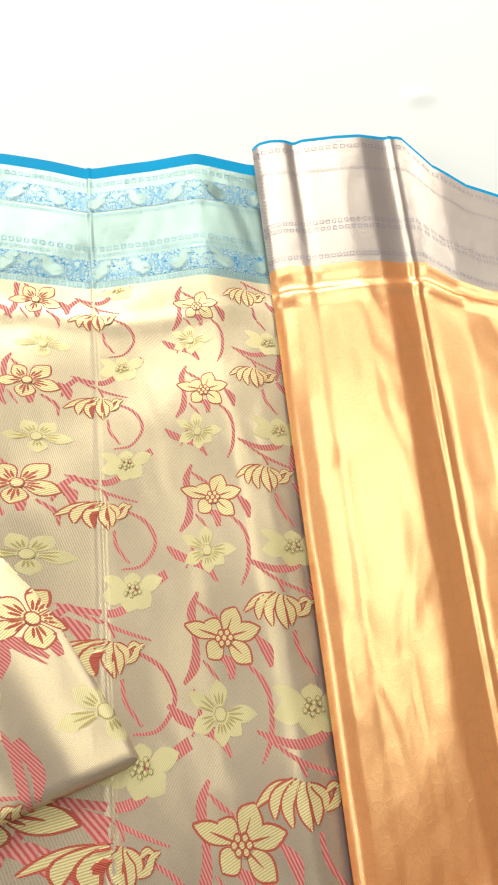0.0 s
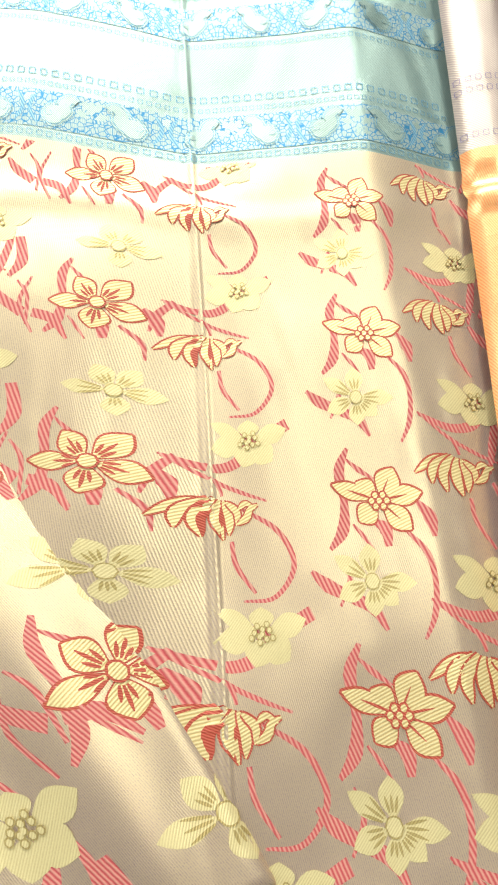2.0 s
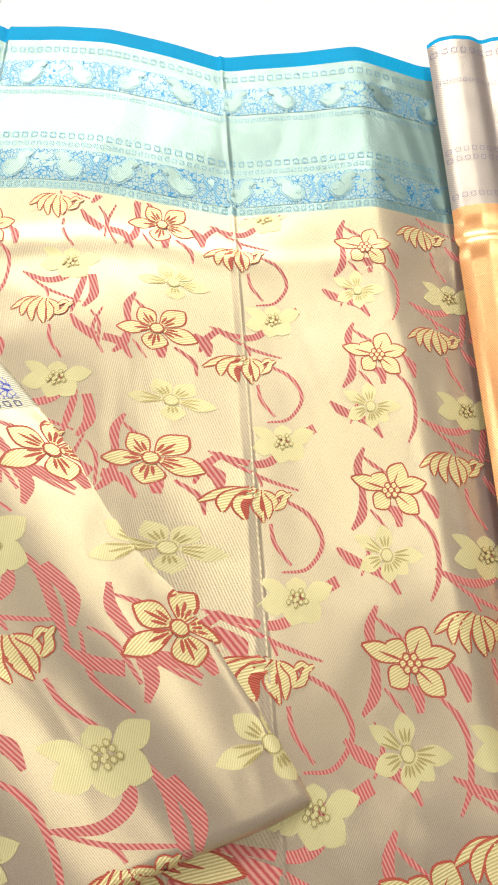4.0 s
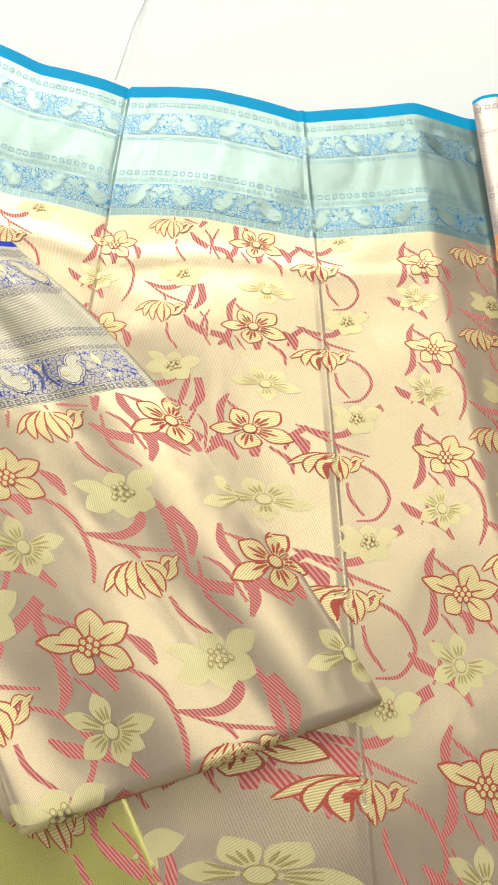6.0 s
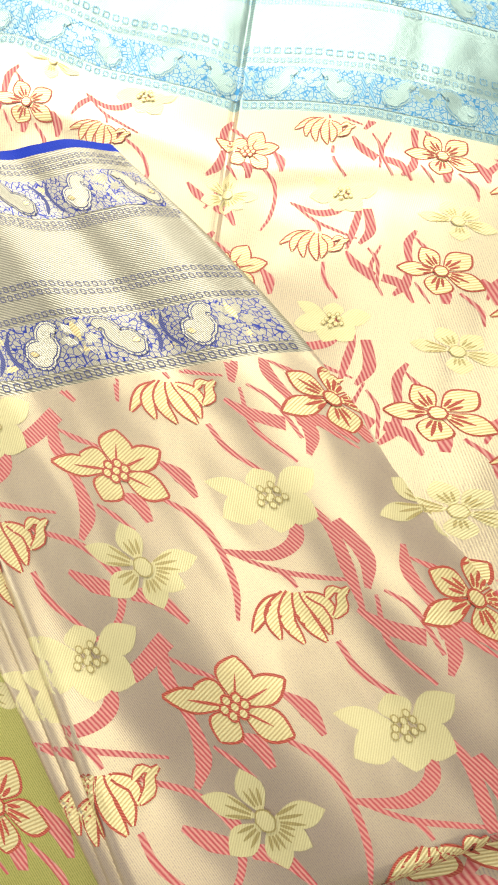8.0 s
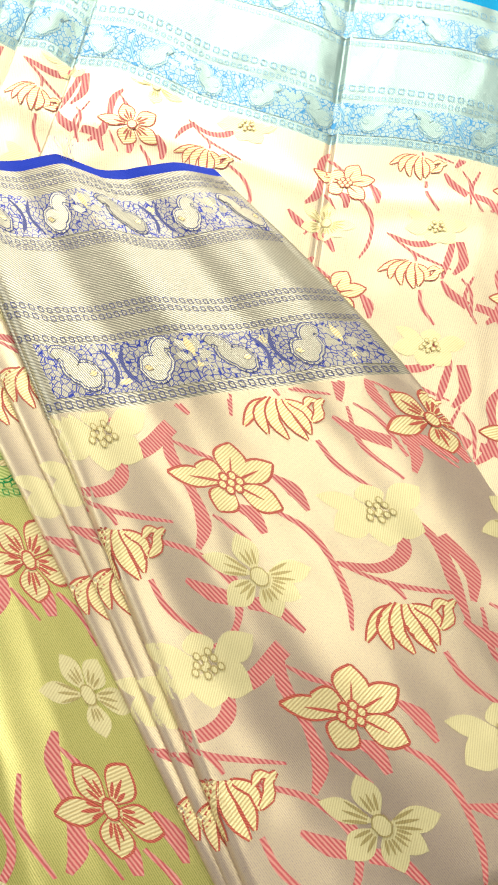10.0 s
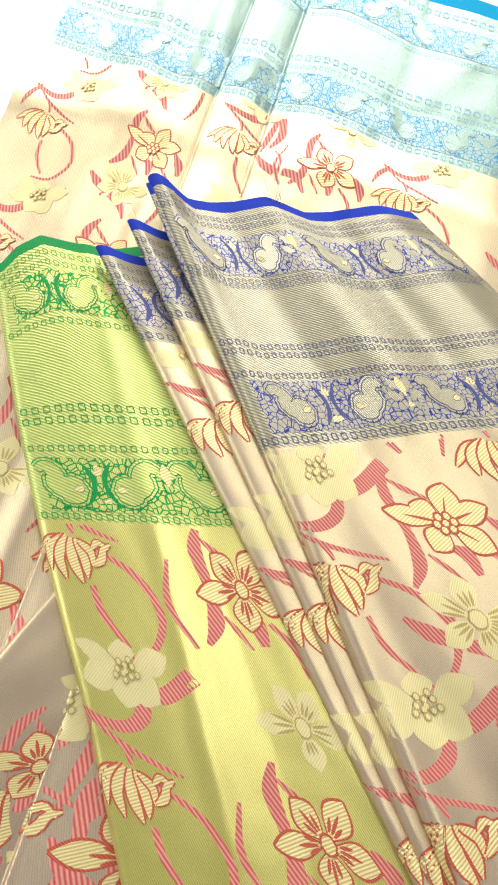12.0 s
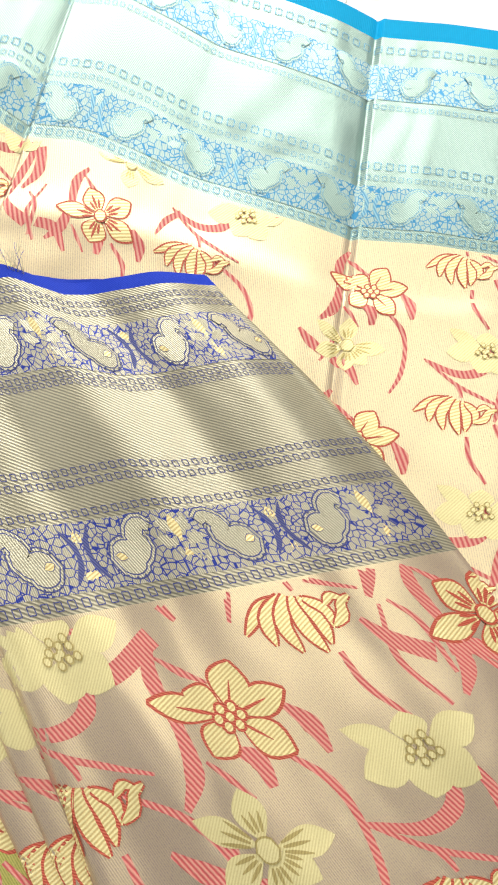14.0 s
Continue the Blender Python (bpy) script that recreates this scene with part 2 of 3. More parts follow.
class Motif:
    """Collects woven patches in fabric coordinates, then lays them on a sheet as one mesh."""

    def __init__(self):
        self.p, self.h, self.f, self.s, self.n, self.k = [], [], [], [], 0, 0

    def strip(self, mid, half, height, slot):
        """A ribbon along the points mid with the half widths half."""
        mid = np.asarray(mid, float)
        d = np.gradient(mid, axis=0)
        d /= np.linalg.norm(d, axis=1)[:, None] + 1e-12
        side = np.stack([-d[:, 1], d[:, 0]], 1) * np.asarray(half)[:, None]
        c = 5 if np.max(half) > 0.05 else 3
        pts = np.stack([mid + side * q for q in np.linspace(-1, 1, c)], 1).reshape(-1, 2)
        k = len(mid)
        for i in range(k - 1):
            for j in range(c - 1):
                a = self.n + c * i + j
                self.f.append((a, a + 1, a + c + 1, a + c))
                self.s.append(slot)
        self.p.append(pts)
        self.h.append(np.full(len(pts), height))
        self.n += len(pts)

    def petal(self, c, ang, length, width, slot=0, outline=None, start=0.12, point=1.0, bend=0.0, vein=None, lift=0.0):
        """A leaf-shaped petal from c outwards."""
        t = np.linspace(0, 1, 9)
        prof = np.sin(np.pi * (t * 0.97 + 0.03) ** 1.2) ** 0.95
        self.k = (self.k + 1) % 5
        lift = lift + 0.000015 * self.k
        def line(t, s=1.0):
            r = (start + (1 - start) * t) * length * s
            a = ang + bend * t * t
            return np.stack([c[0] + r * np.cos(a), c[1] + r * np.sin(a)], 1)
        if outline is not None:
            self.strip(line(t, 1.035), prof * width * 0.5 + 0.010, 0.00010 + lift, outline)
        self.strip(line(t), prof * width * 0.5 * (0.97 if outline is not None else 1.0), 0.00018 + lift, slot)
        if vein is not None:
            tv = np.linspace(0.05, 0.62, 4)
            self.strip(line(tv), np.array([0.5, 0.9, 0.7, 0.2]) * 0.028 * length, 0.00027 + lift, vein)

    def disc(self, c, r, slot, height, squash=1.0):
        t = np.linspace(-1, 1, 7)
        self.strip(np.stack([c[0] + t * r, np.full(7, c[1])], 1), np.sqrt(np.maximum(0, 1 - t * t)) * r * squash + 1e-5, height, slot)

    def lay(self, name, surf, origin, scale, mats, parent, label="", flip=1.0, stretch=1.0, spin=0.0, vmin=-9.0):
        p = np.concatenate(self.p)
        c, s = math.cos(spin), math.sin(spin)
        p = np.stack([p[:, 0] * c - p[:, 1] * s, p[:, 0] * s + p[:, 1] * c], 1)
        u = origin[0] + p[:, 0] * scale * flip * stretch
        v = origin[1] + p[:, 1] * scale
        q = raised(surf, u, v, np.concatenate(self.h))
        keep = [i for i, f in enumerate(self.f) if min(v[j] for j in f) >= vmin]
        if not keep:
            return None
        return mesh_object(name, q, [self.f[i] for i in keep], mats, parent, label, np.stack([u, v], 1), [self.s[i] for i in keep], smooth=name != "bud_motif")


def curve(points, k=20):
    """A smooth line through the control points."""
    p = np.asarray(points, float)
    q = np.concatenate([[2 * p[0] - p[1]], p, [2 * p[-1] - p[-2]]])
    out = []
    n = len(p) - 1
    for t in np.linspace(0, n, k):
        i = min(int(t), n - 1)
        x = t - i
        a, b, c, d = q[i], q[i + 1], q[i + 2], q[i + 3]
        out.append(0.5 * (2 * b + (c - a) * x + (2 * a - 5 * b + 4 * c - d) * x * x + (3 * b - a - 3 * c + d) * x ** 3))
    return np.array(out)


def star_flower():
    """Six outlined petals, one long and leaf-like, round a heart of small red cells."""
    m = Motif()
    for a, l, w in ((140, .18, .14), (-138, .18, .14), (160, .31, .10), (62, .22, .16), (12, .27, .12), (-42, .25, .14)):
        m.petal((0, 0), radians(-a), l, w, 0, 1, vein=1 if l > .2 else None)
    for k in range(7):
        r = .048 if k else 0
        c = (r * math.cos(k * 1.047), r * .8 * math.sin(k * 1.047))
        m.disc(c, .028, 1, .0006)
        m.disc(c, .017, 0, .0007)
    return m


def lined_flower():
    """Five outlined petals with red lines running out from a round heart."""
    m = Motif()
    for a, l, w in ((186, .31, .11), (128, .22, .15), (48, .25, .15), (-18, .26, .14), (-98, .20, .17)):
        m.petal((0, 0), radians(-a), l, w, 0, 1)
        for o in (-15, 0, 15):
            r = np.linspace(.06, .13 if o else .17, 4)
            m.strip(np.stack([r * math.cos(radians(-a + o)), r * math.sin(radians(-a + o))], 1), [.005, .009, .009, .003], .0003, 1)
    m.disc((0, 0), .050, 1, .00065)
    m.disc((0, 0), .038, 0, .0008)
    return m


def pale_flower(petals):
    """A plain gold flower, its veins only a shade darker."""
    m = Motif()
    for a, l, w in petals:
        a = radians(-a)
        m.petal((0, 0), a, l, w, 0)
        for o in (-.25, 0, .25):
            r = np.linspace(.065, l * .62, 4)
            m.strip(np.stack([r * math.cos(a + o), r * math.sin(a + o)], 1), [.004, .008, .007, .002], .0003, 1)
    m.disc((0, 0), .052, 1, .00060)
    m.disc((0, 0), .044, 0, .00068)
    return m


def broad_flower():
    """A wide pale flower of round petals and one leaf, with a beaded heart."""
    m = Motif()
    for a, l, w in ((154, .33, .11), (90, .16, .17), (16, .31, .15), (-42, .23, .19), (-108, .20, .18), (190, .31, .17)):
        m.petal((0, 0), radians(-a), l, w, 0)
    for k in range(11):
        c = (.026 * math.sqrt(k) * math.cos(k * 2.4), .020 * math.sqrt(k) * math.sin(k * 2.4))
        m.disc(c, .021, 1, .0007 + .00001 * k)
        m.disc(c, .014, 0, .0009)
    return m


def bud():
    """A half-open bud: curved outlined petals hanging side by side, with a small curled tip."""
    m = Motif()
    petals = [((-.04, -.12), (-.16, -.08), (-.29, .02), .030), ((-.02, -.13), (-.15, -.03), (-.17, .09), .036),
              ((.01, -.13), (-.08, .0), (-.06, .14), .038), ((.04, -.12), (.02, .02), (.06, .16), .040),
              ((.07, -.11), (.11, .01), (.10, .13), .036), ((.09, -.10), (.17, -.03), (.16, .06), .028)]
    for k, (a, b, c, w) in enumerate(petals):
        p = curve([a, b, c], 9)
        half = np.array([.35, .7, .9, 1.0, 1.0, .95, .8, .5, .06]) * w
        m.strip(p, half + .010, .00018 + .00004 * k, 1)
        m.strip(p, np.maximum(half - .003, .002), .0002 + .00004 * k, 0)
    for pts, w in (([(.17, .05), (.24, .01), (.27, -.05), (.33, -.08)], .026), ([(.18, -.05), (.24, -.09), (.31, -.05)], .018)):
        p = curve(pts, 8)
        half = np.array([.3, .7, 1, 1, .9, .7, .5, .2]) * w
        m.strip(p, half + .009, .0004, 1)
        m.strip(p, half, .0005, 0)
    return m


def vine(points, width, taper=(0.25, 1.0, 0.25)):
    m = Motif()
    p = curve(points)
    k = len(p)
    m.strip(p, np.interp(np.linspace(0, 1, k), np.linspace(0, 1, len(taper)), np.maximum(taper, .32)) * width * 0.50, 0.00009, 0)
    return m


A1, C1, B1, B2 = star_flower(), lined_flower(), bud(), broad_flower()
A2 = pale_flower([(147, .29, .11), (92, .23, .14), (-2, .29, .12), (-42, .21, .13), (-90, .21, .13), (-157, .25, .13)])
C2 = pale_flower([(178, .31, .11), (118, .22, .14), (52, .22, .14), (-8, .28, .13), (-84, .20, .15)])
# red ribbons round a flower, in units of the repeat (y up): points, width, taper
STEMS_A = [([(-.16, .29), (-.215, .17), (-.20, .0), (-.22, -.15), (-.30, -.25)], .072, (.15, .9, .6, 1.0, .1)),
           ([(-.17, .23), (-.10, .17), (-.02, .12)], .032, (.4, 1.0, .3)),
           ([(-.05, -.10), (.02, -.15), (.03, -.24)], .075, (.3, 1.0, .5)),
           ([(-.16, -.12), (-.11, -.18), (-.05, -.26)], .026, (.5, 1.0, .4)),
           ([(.21, .0), (.27, -.08), (.285, -.18)], .080, (.3, 1.0, .1)),
           ([(.13, -.15), (.23, -.26), (.26, -.40), (.24, -.57), (.18, -.70)], .036, (.5, 1.0, .8, .9, .4)),
           ([(-.20, -.50), (-.09, -.55), (-.02, -.66)], .070, (.8, 1.0, .15)),
           ([(-.24, -.28), (-.205, -.40), (-.27, -.54)], .030, (.4, 1.0, .5)),
           ([(-.42, -.36), (-.34, -.43), (-.24, -.48)], .075, (.15, 1.0, .8))]
STEMS_B = [([(.09, -.13), (.11, -.26), (.21, -.40)], .032, (.8, 1.0, .6)),
           ([(.28, -.52), (.33, -.68), (.30, -.86), (.26, -1.04)], .062, (.15, .8, 1.0, .15)),
           ([(.24, -.03), (.31, -.12), (.44, -.20)], .075, (.25, .9, 1.0)),
           ([(.50, -.19), (.63, -.22), (.72, -.34)], .070, (.9, 1.0, .15)),
           ([(.39, .02), (.46, -.08), (.47, -.28)], .028, (.5, 1.0, .7)),
           ([(-.18, .33), (.0, .20), (.16, .13), (.31, .08)], .024, (.5, 1.0, 1.0, .5)),
           ([(-.17, .32), (.02, .26), (.17, .31), (.21, .46)], .062, (.15, .8, 1.0, .9)),
           ([(.01, .20), (.04, .15), (.05, .11)], .024, (1.0, 1.0, .8)),
           ([(.37, .34), (.40, .17), (.33, .04)], .080, (.8, 1.0, .1))]
STEMS_L = [STEMS_B[i] for i in (0, 5, 6, 7)] + [([(.16, .04), (.36, -.08), (.44, -.26), (.32, -.42), (.14, -.44)], .032, (.6, 1.0, 1.0, .8, .4)),
                                              ([(.10, -.56), (.30, -.60), (.52, -.50)], .075, (.3, .9, 1.0)),
                                              ([(-.12, .32), (-.20, .22), (-.24, .10)], .045, (.8, 1.0, .2))]
STEMS_C = STEMS_A[:5] + [([(.10, -.14), (.20, -.24), (.22, -.36)], .034, (.6, 1.0, .3)),
                          ([(-.40, .12), (-.46, -.08), (-.37, -.27)], .030, (.5, 1.0, .6))]


def band(parent, surf, u0, u1, v0, v1, ground, petal_mat, accent, gold, pitch, first=0.0):
    """A woven band: slim pillars with pairs of facing paisleys between them, and a spray of leaves at the middle of each pair."""
    h = v1 - v0
    vm = (v0 + v1) / 2
    cloth("band_ground", lambda a, b: raised(surf, a, b, np.full(len(a), .0002)), np.arange(u0, u1, .002), np.linspace(v0, v1, 8), ground, parent)

    def place(m, name, u, size):
        if u0 + .3 * h < u < u1 - .3 * h:
            m.lay(name, surf, (u, vm), size, [petal_mat, accent, gold], parent)

    k0 = int((u0 - first) / pitch) - 1
    for k in range(k0, k0 + int((u1 - u0) / pitch) + 4):
        u = first + k * pitch
        q = Motif()
        for sgn in (-1, 1):
            p = curve([(sgn * .26, -.44), (sgn * .11, -.16), (sgn * .11, .12), (sgn * .28, .42)], 9)
            q.strip(p, [.01, .03, .045, .05, .04, .04, .05, .04, .01], .0003, 1)
        q.petal((0, .16), radians(90), .32, .26, 2, 1, start=0)
        q.petal((0, -.40), radians(90), .24, .18, 2, 1, start=0)
        place(q, "pillar_motif", u, h * .95)
        for sgn in (-1, 1):
            m = Motif()
            tail = curve([(-sgn * .02, .10), (sgn * .20, -.02), (sgn * .20, -.22), (sgn * .36, -.36), (sgn * .50, -.28)], 12)
            for n, (grow, slot) in enumerate(((.10, 1), (.075, 0), (.035, 1), (.015, 0))):
                m.disc((-sgn * .06, .12), .25 + grow, slot, .0003 + .0001 * n)
                m.strip(tail, np.maximum(np.linspace(.20, .05, 12) + grow, .012), .00033 + .0001 * n, slot)
            for j in range(9):
                a = radians(90 + sgn * (j * 26 - 20))
                m.disc((-sgn * .06 + .32 * math.cos(a), .12 + .32 * math.sin(a)), .022, 1, .0008)
            m.petal((-sgn * .06, .14), radians(200 if sgn > 0 else -20), .22, .13, 2, 1, lift=.0006)
            place(m, "paisley_motif", u + sgn * pitch * .23, h * .95)
        q = Motif()
        for n, (x, y, a, l) in enumerate(((0, .10, 90, .34), (-.08, .05, 205, .36), (.08, .05, -25, .36), (0, .0, -90, .46), (-.08, .16, 140, .32), (.08, .16, 40, .32), (-.06, -.14, 235, .34), (.06, -.14, -55, .34))):
            q.petal((x, y), radians(a), l, .19, 2 if n in (0, 3) else 0, 1, start=0)
        place(q, "leaf_motif", u + pitch / 2, h * .92)


def row(parent, surf, u0, u1, v, size, mat, pitch):
    """A row of small woven lozenges."""
    size, pitch = size * .72, pitch * .72
    m = Motif()
    u = u0
    while u < u1:
        for dx, dy, w, l in ((-.35, 0, .055, .7), (.35, 0, .055, .7)):
            m.strip([(u + dx * size, v - l * size / 2), (u + dx * size, v + l * size / 2)], [w * size] * 2, .0003, 0)
        for e in (-.38, .38):
            m.strip([(u - .35 * size, v + e * size), (u + .35 * size, v + e * size)], [.05 * size] * 2, .0003, 0)
        u += pitch
    return tagged(m.lay("woven_edging", surf, (0, 0), 1.0, [mat], parent), kind="stuff")


# ---- the room ----
x0, x1, y0, y1, zc = ROOM
FZ = -0.012
floor = tagged(box("floor", x0, x1, y0, y1, FZ - 0.1, FZ, M["floor"]), "grey tiled floor under the white sheet", "floor", kind="structure")
tagged(box("ceiling", x0, x1, y0, y1, zc, zc + 0.1, M["wall"]), "plain grey-white ceiling", "ceiling", kind="structure")
tagged(box("wall_south", x0 - .1, x1 + .1, y0 - .1, y0, FZ - .1, zc + .1, M["wall"]), "plain grey-white painted wall", "wall", kind="structure")
# the west opening is made up, only to let the side fill through
west = tagged(new("wall_west"), "grey-white painted wall with a wide opening for an area lamp", "wall", kind="structure")
box("wall_piece", x0 - .1, x0, y0, SIDE[0], FZ - .1, zc + .1, M["wall"], west)
box("wall_piece", x0 - .1, x0, SIDE[1], y1, FZ - .1, zc + .1, M["wall"], west)
box("wall_piece", x0 - .1, x0, SIDE[0], SIDE[1], FZ - .1, SIDE[2], M["wall"], west)
box("wall_piece", x0 - .1, x0, SIDE[0], SIDE[1], SIDE[3], zc + .1, M["wall"], west)
tagged(box("wall_east", x1, x1 + .1, y0, y1, FZ - .1, zc + .1, M["wall"]), "plain grey-white painted wall", "wall", kind="structure")
north = new("wall_north")
tagged(north, "grey-white painted wall with a wide opening for an area lamp", "wall", kind="structure")
box("wall_piece", x0 - .1, WIN[0], y1, y1 + .1, FZ - .1, zc + .1, M["wall"], north)
box("wall_piece", WIN[1], x1 + .1, y1, y1 + .1, FZ - .1, zc + .1, M["wall"], north)
box("wall_piece", WIN[0], WIN[1], y1, y1 + .1, FZ - .1, WIN[2], M["wall"], north)
box("wall_piece", WIN[0], WIN[1], y1, y1 + .1, WIN[3], zc + .1, M["wall"], north)

fixture = tagged(new("ceiling_light"), "long white ceiling light fitting", "lamp")
box("casing", TUBE[0] - .32, TUBE[0] + .32, TUBE[1] - .78, TUBE[1] + .78, TUBE[2], zc, M["wall"], fixture)
for sx in (-1, 1):
    box("side_lip", TUBE[0] + sx * .32 - .012, TUBE[0] + sx * .32 + .012, TUBE[1] - .78, TUBE[1] + .78, TUBE[2] - .05, TUBE[2] + .02, M["wall"], fixture)


def sheet_surf(u, v):
    """The white sheet, flat with faint folds."""
    z = -0.009 + 0.00065 * np.sin(9 * u + 4 * v) * np.sin(7 * v - 3 * u + 1)
    d = (u + 0.150 - 0.16 * (v - 0.06)) / 0.002
    z = z + 0.0016 * np.exp(-d * d) * np.clip((v - 0.03) * 20, 0, 1)
    d2 = np.hypot(u - 0.275, (v - 0.07) * 1.6) / 0.012
    z = z + 0.003 * np.exp(-d2 * d2)
    return np.stack([u, v, z], 1)


sheet = new("white_sheet")
tagged(sheet, "plain white cotton sheet spread on the floor", "sheet")
cloth("sheet_cloth", sheet_surf, np.concatenate([np.linspace(-1.9, -.7, 20), np.linspace(-.69, .7, 500), np.linspace(.72, 1.9, 20)]),
      np.concatenate([np.linspace(-1.9, -.2, 30), np.linspace(-.19, .5, 140), np.linspace(.52, 1.6, 20)]), M["sheet"], sheet)

RIPPLES = [(random.uniform(-1, 1), random.uniform(-1, 1), random.uniform(0, 6.28), random.uniform(.6, 1.0)) for _ in range(10)]


def crinkle(u, v, wave, along=1.0, across=1.0):
    """Small irregular ripples of silk: sums of slanted waves, bent by one another."""
    k = 6.283 / wave
    z = np.zeros_like(u)
    bend = .12 * wave * np.sin(k * .31 * v + 1.3) + .1 * wave * np.sin(k * .43 * u + 2.0 * v)
    for a, b, p, w in RIPPLES:
        z = z + w * np.sin(k * (a * across * (u + bend) + b * along * (v + bend)) + p)
    return z / 5.0


# ---- the spread saree ----
FOLD_U = [-.64, -.50, -.44, -.395, -.365, -.345, -.330, -.319, -.3175, -.300, -.286, -.284, -.262, -.235, -.212, -.185, -.160, -.144, -.1405, -.1375, -.120, -.075, -.030, -.008, -.0028, -.0005, .0022, .006, .022, .050, .078, .086, .100, .130, .200]
FOLD_Z = [.002, .003, .006, .004, .009, .004, .009, .004, .008, .009, .003, .007, .008, .007, .004, .007, .006, .003, .0015, .0045, .005, .0075, .006, .0042, .0037, .0050, .0040, .0040, .005, .006, .009, .0098, .0066, -.001, -.001]
FU = np.linspace(-.66, .22, 1761)
ff = np.interp(FU, FOLD_U, FOLD_Z)
ker = np.exp(-np.linspace(-2, 2, 13) ** 2)
big = np.hanning(37)[1:-1]
wide = np.convolve(np.pad(ff, 17, mode="edge"), big / big.sum(), mode="valid")
thin = np.convolve(np.pad(ff, 1, mode="edge"), [.25, .5, .25], mode="valid")
near = np.min([np.abs(FU - c) for c in (-.318, -.285, -.139, -.001)], axis=0)
sharp = np.maximum(np.exp(-(near / .006) ** 2), .35 * np.exp(-((FU - .087) / .008) ** 2))
FF = thin * sharp + wide * (1 - sharp)
TOP_U = [-.64, -.50, -.46, -.40, -.351, -.323, -.30, -.284, -.26, -.217, -.185, -.138, -.106, -.07, -.042, 0, .055, .084, .128, .2]
TOP_Y = [.19, .15, .135, .115, .097, .085, .083, .074, .073, .052, .040, .026, .025, .020, .013, .001, .003, .004, -.002, -.004]
TU = np.linspace(-.66, .22, 881)
TY = np.convolve(np.pad(np.interp(TU, TOP_U, TOP_Y), 9, mode="edge"), np.hanning(21)[1:-1] / np.hanning(21).sum(), mode="valid")
LEAN_U = [-.64, -.40, -.284, -.14, -.036, 0, .09, .2]
LEAN = [-.26, -.24, -.18, -.07, -.02, .07, .045, .04]
V_S = [0, .105, .185, .26, .345, .43, .52, .70]
V_Y = [0, .105, .185, .26, .345, .435, .53, .75]


def spread_surf(u, v):
    y = np.interp(u, TU, TY) * np.clip(1 - v * 2.0, 0.0, 1) - v - .009
    x = u + np.interp(u, LEAN_U, LEAN) * v
    # the soft ridge wanders across the columns on its way down
    drift = .085 * np.maximum(v - .13, 0) * np.clip(1.6 - np.abs(u - .09) / .04, 0, 1)
    z = np.interp(u - drift, FU, FF)
    z = z + .0011 * np.sin(55 * v + 9 * u + 2 * np.sin(20 * u)) * np.clip(v * 8, 0, 1) * np.clip(1 - v * 1.2, 0.2, 1)
    z = z + .0012 * np.exp(-((v - .135 - .004 * np.sin(40 * u)) / .006) ** 2)
    calm = np.clip((v - .02) * 9, .25, 1)
    z = z + calm * (.0007 * crinkle(u, v, .045, .35, 1.0) + .0001 * crinkle(u + .3, v, .014, 1.0, .4))
    return np.stack([x, y, z], 1)


def saree_edge_u(u0, u1, step):
    return np.linspace(u0, u1, int((u1 - u0) / step) + 1)


spread = new("saree")
tagged(spread, "mauve-gold floral silk saree with pale silver-blue border, spread out", "saree")
SU = np.unique(np.concatenate([saree_edge_u(-.435, .165, .002)] + [np.linspace(c - .006, c + .006, 25) for c in (-.318, -.285, -.139, -.001)]).round(5))
cloth("selvedge", spread_surf, SU, np.linspace(-.011, .0, 4), M["cyan"], spread, "bright blue selvedge strip")
cloth("border", spread_surf, SU, np.linspace(.0, .105, 30), M["border"], spread, "pale silver-blue woven border")
cloth("body_cloth", spread_surf, SU, np.linspace(.105, .66, 110), M["body"], spread)


def pattern(parent, surf, cols, rows, v_of, body, size=.90, vmin=-9.0):
    """The repeat of flowers, buds and red ribbons. cols: kind, place, phase, place and phase of the pale flower below, stretch."""
    for kind, u, phase, u_pale, gap, stretch in cols:
        for k in rows:
            v, v2 = v_of(k + phase), v_of(k + phase + gap)
            s = min(v_of(k + phase + .5) - v_of(k + phase - .5), .107)
            if not body(u, v) and not body(u, v2):
                continue
            first, second = {"A": (A1, A2), "B": (B1, B2), "L": (B1, B2), "C": (C1, C2)}[kind]
            for pts, w, tp in {"A": STEMS_A, "B": STEMS_B, "C": STEMS_C, "L": STEMS_L}[kind]:
                vine([(p[0] * stretch, -p[1]) for p in pts], w, tp).lay("vine_motif", surf, (u, v), s, [M["red"]], parent, vmin=vmin)
            first.lay("bud_motif" if kind in "BL" else "flower_motif", surf, (u, v), s * size * (.86 if kind in "BL" else 1.0), [M["gold"], M["outline"]], parent, "gold woven motif outlined in red", stretch=stretch, vmin=vmin)
            if body(u, v2):
                second.lay("pale_flower_motif", surf, (u_pale, v2), s * size * .94, [M["gold_dull"], M["gold_vein"]], parent, "plain pale gold woven flower", stretch=stretch, vmin=vmin)


def v_big(k):
    """The rows of the spread saree, which close up towards the border."""
    return float(np.interp(k, [-2, -1, 0, 1, 2, 3, 4, 5], [.005, .068, .131, .197, .2715, .3565, .460, .585]))


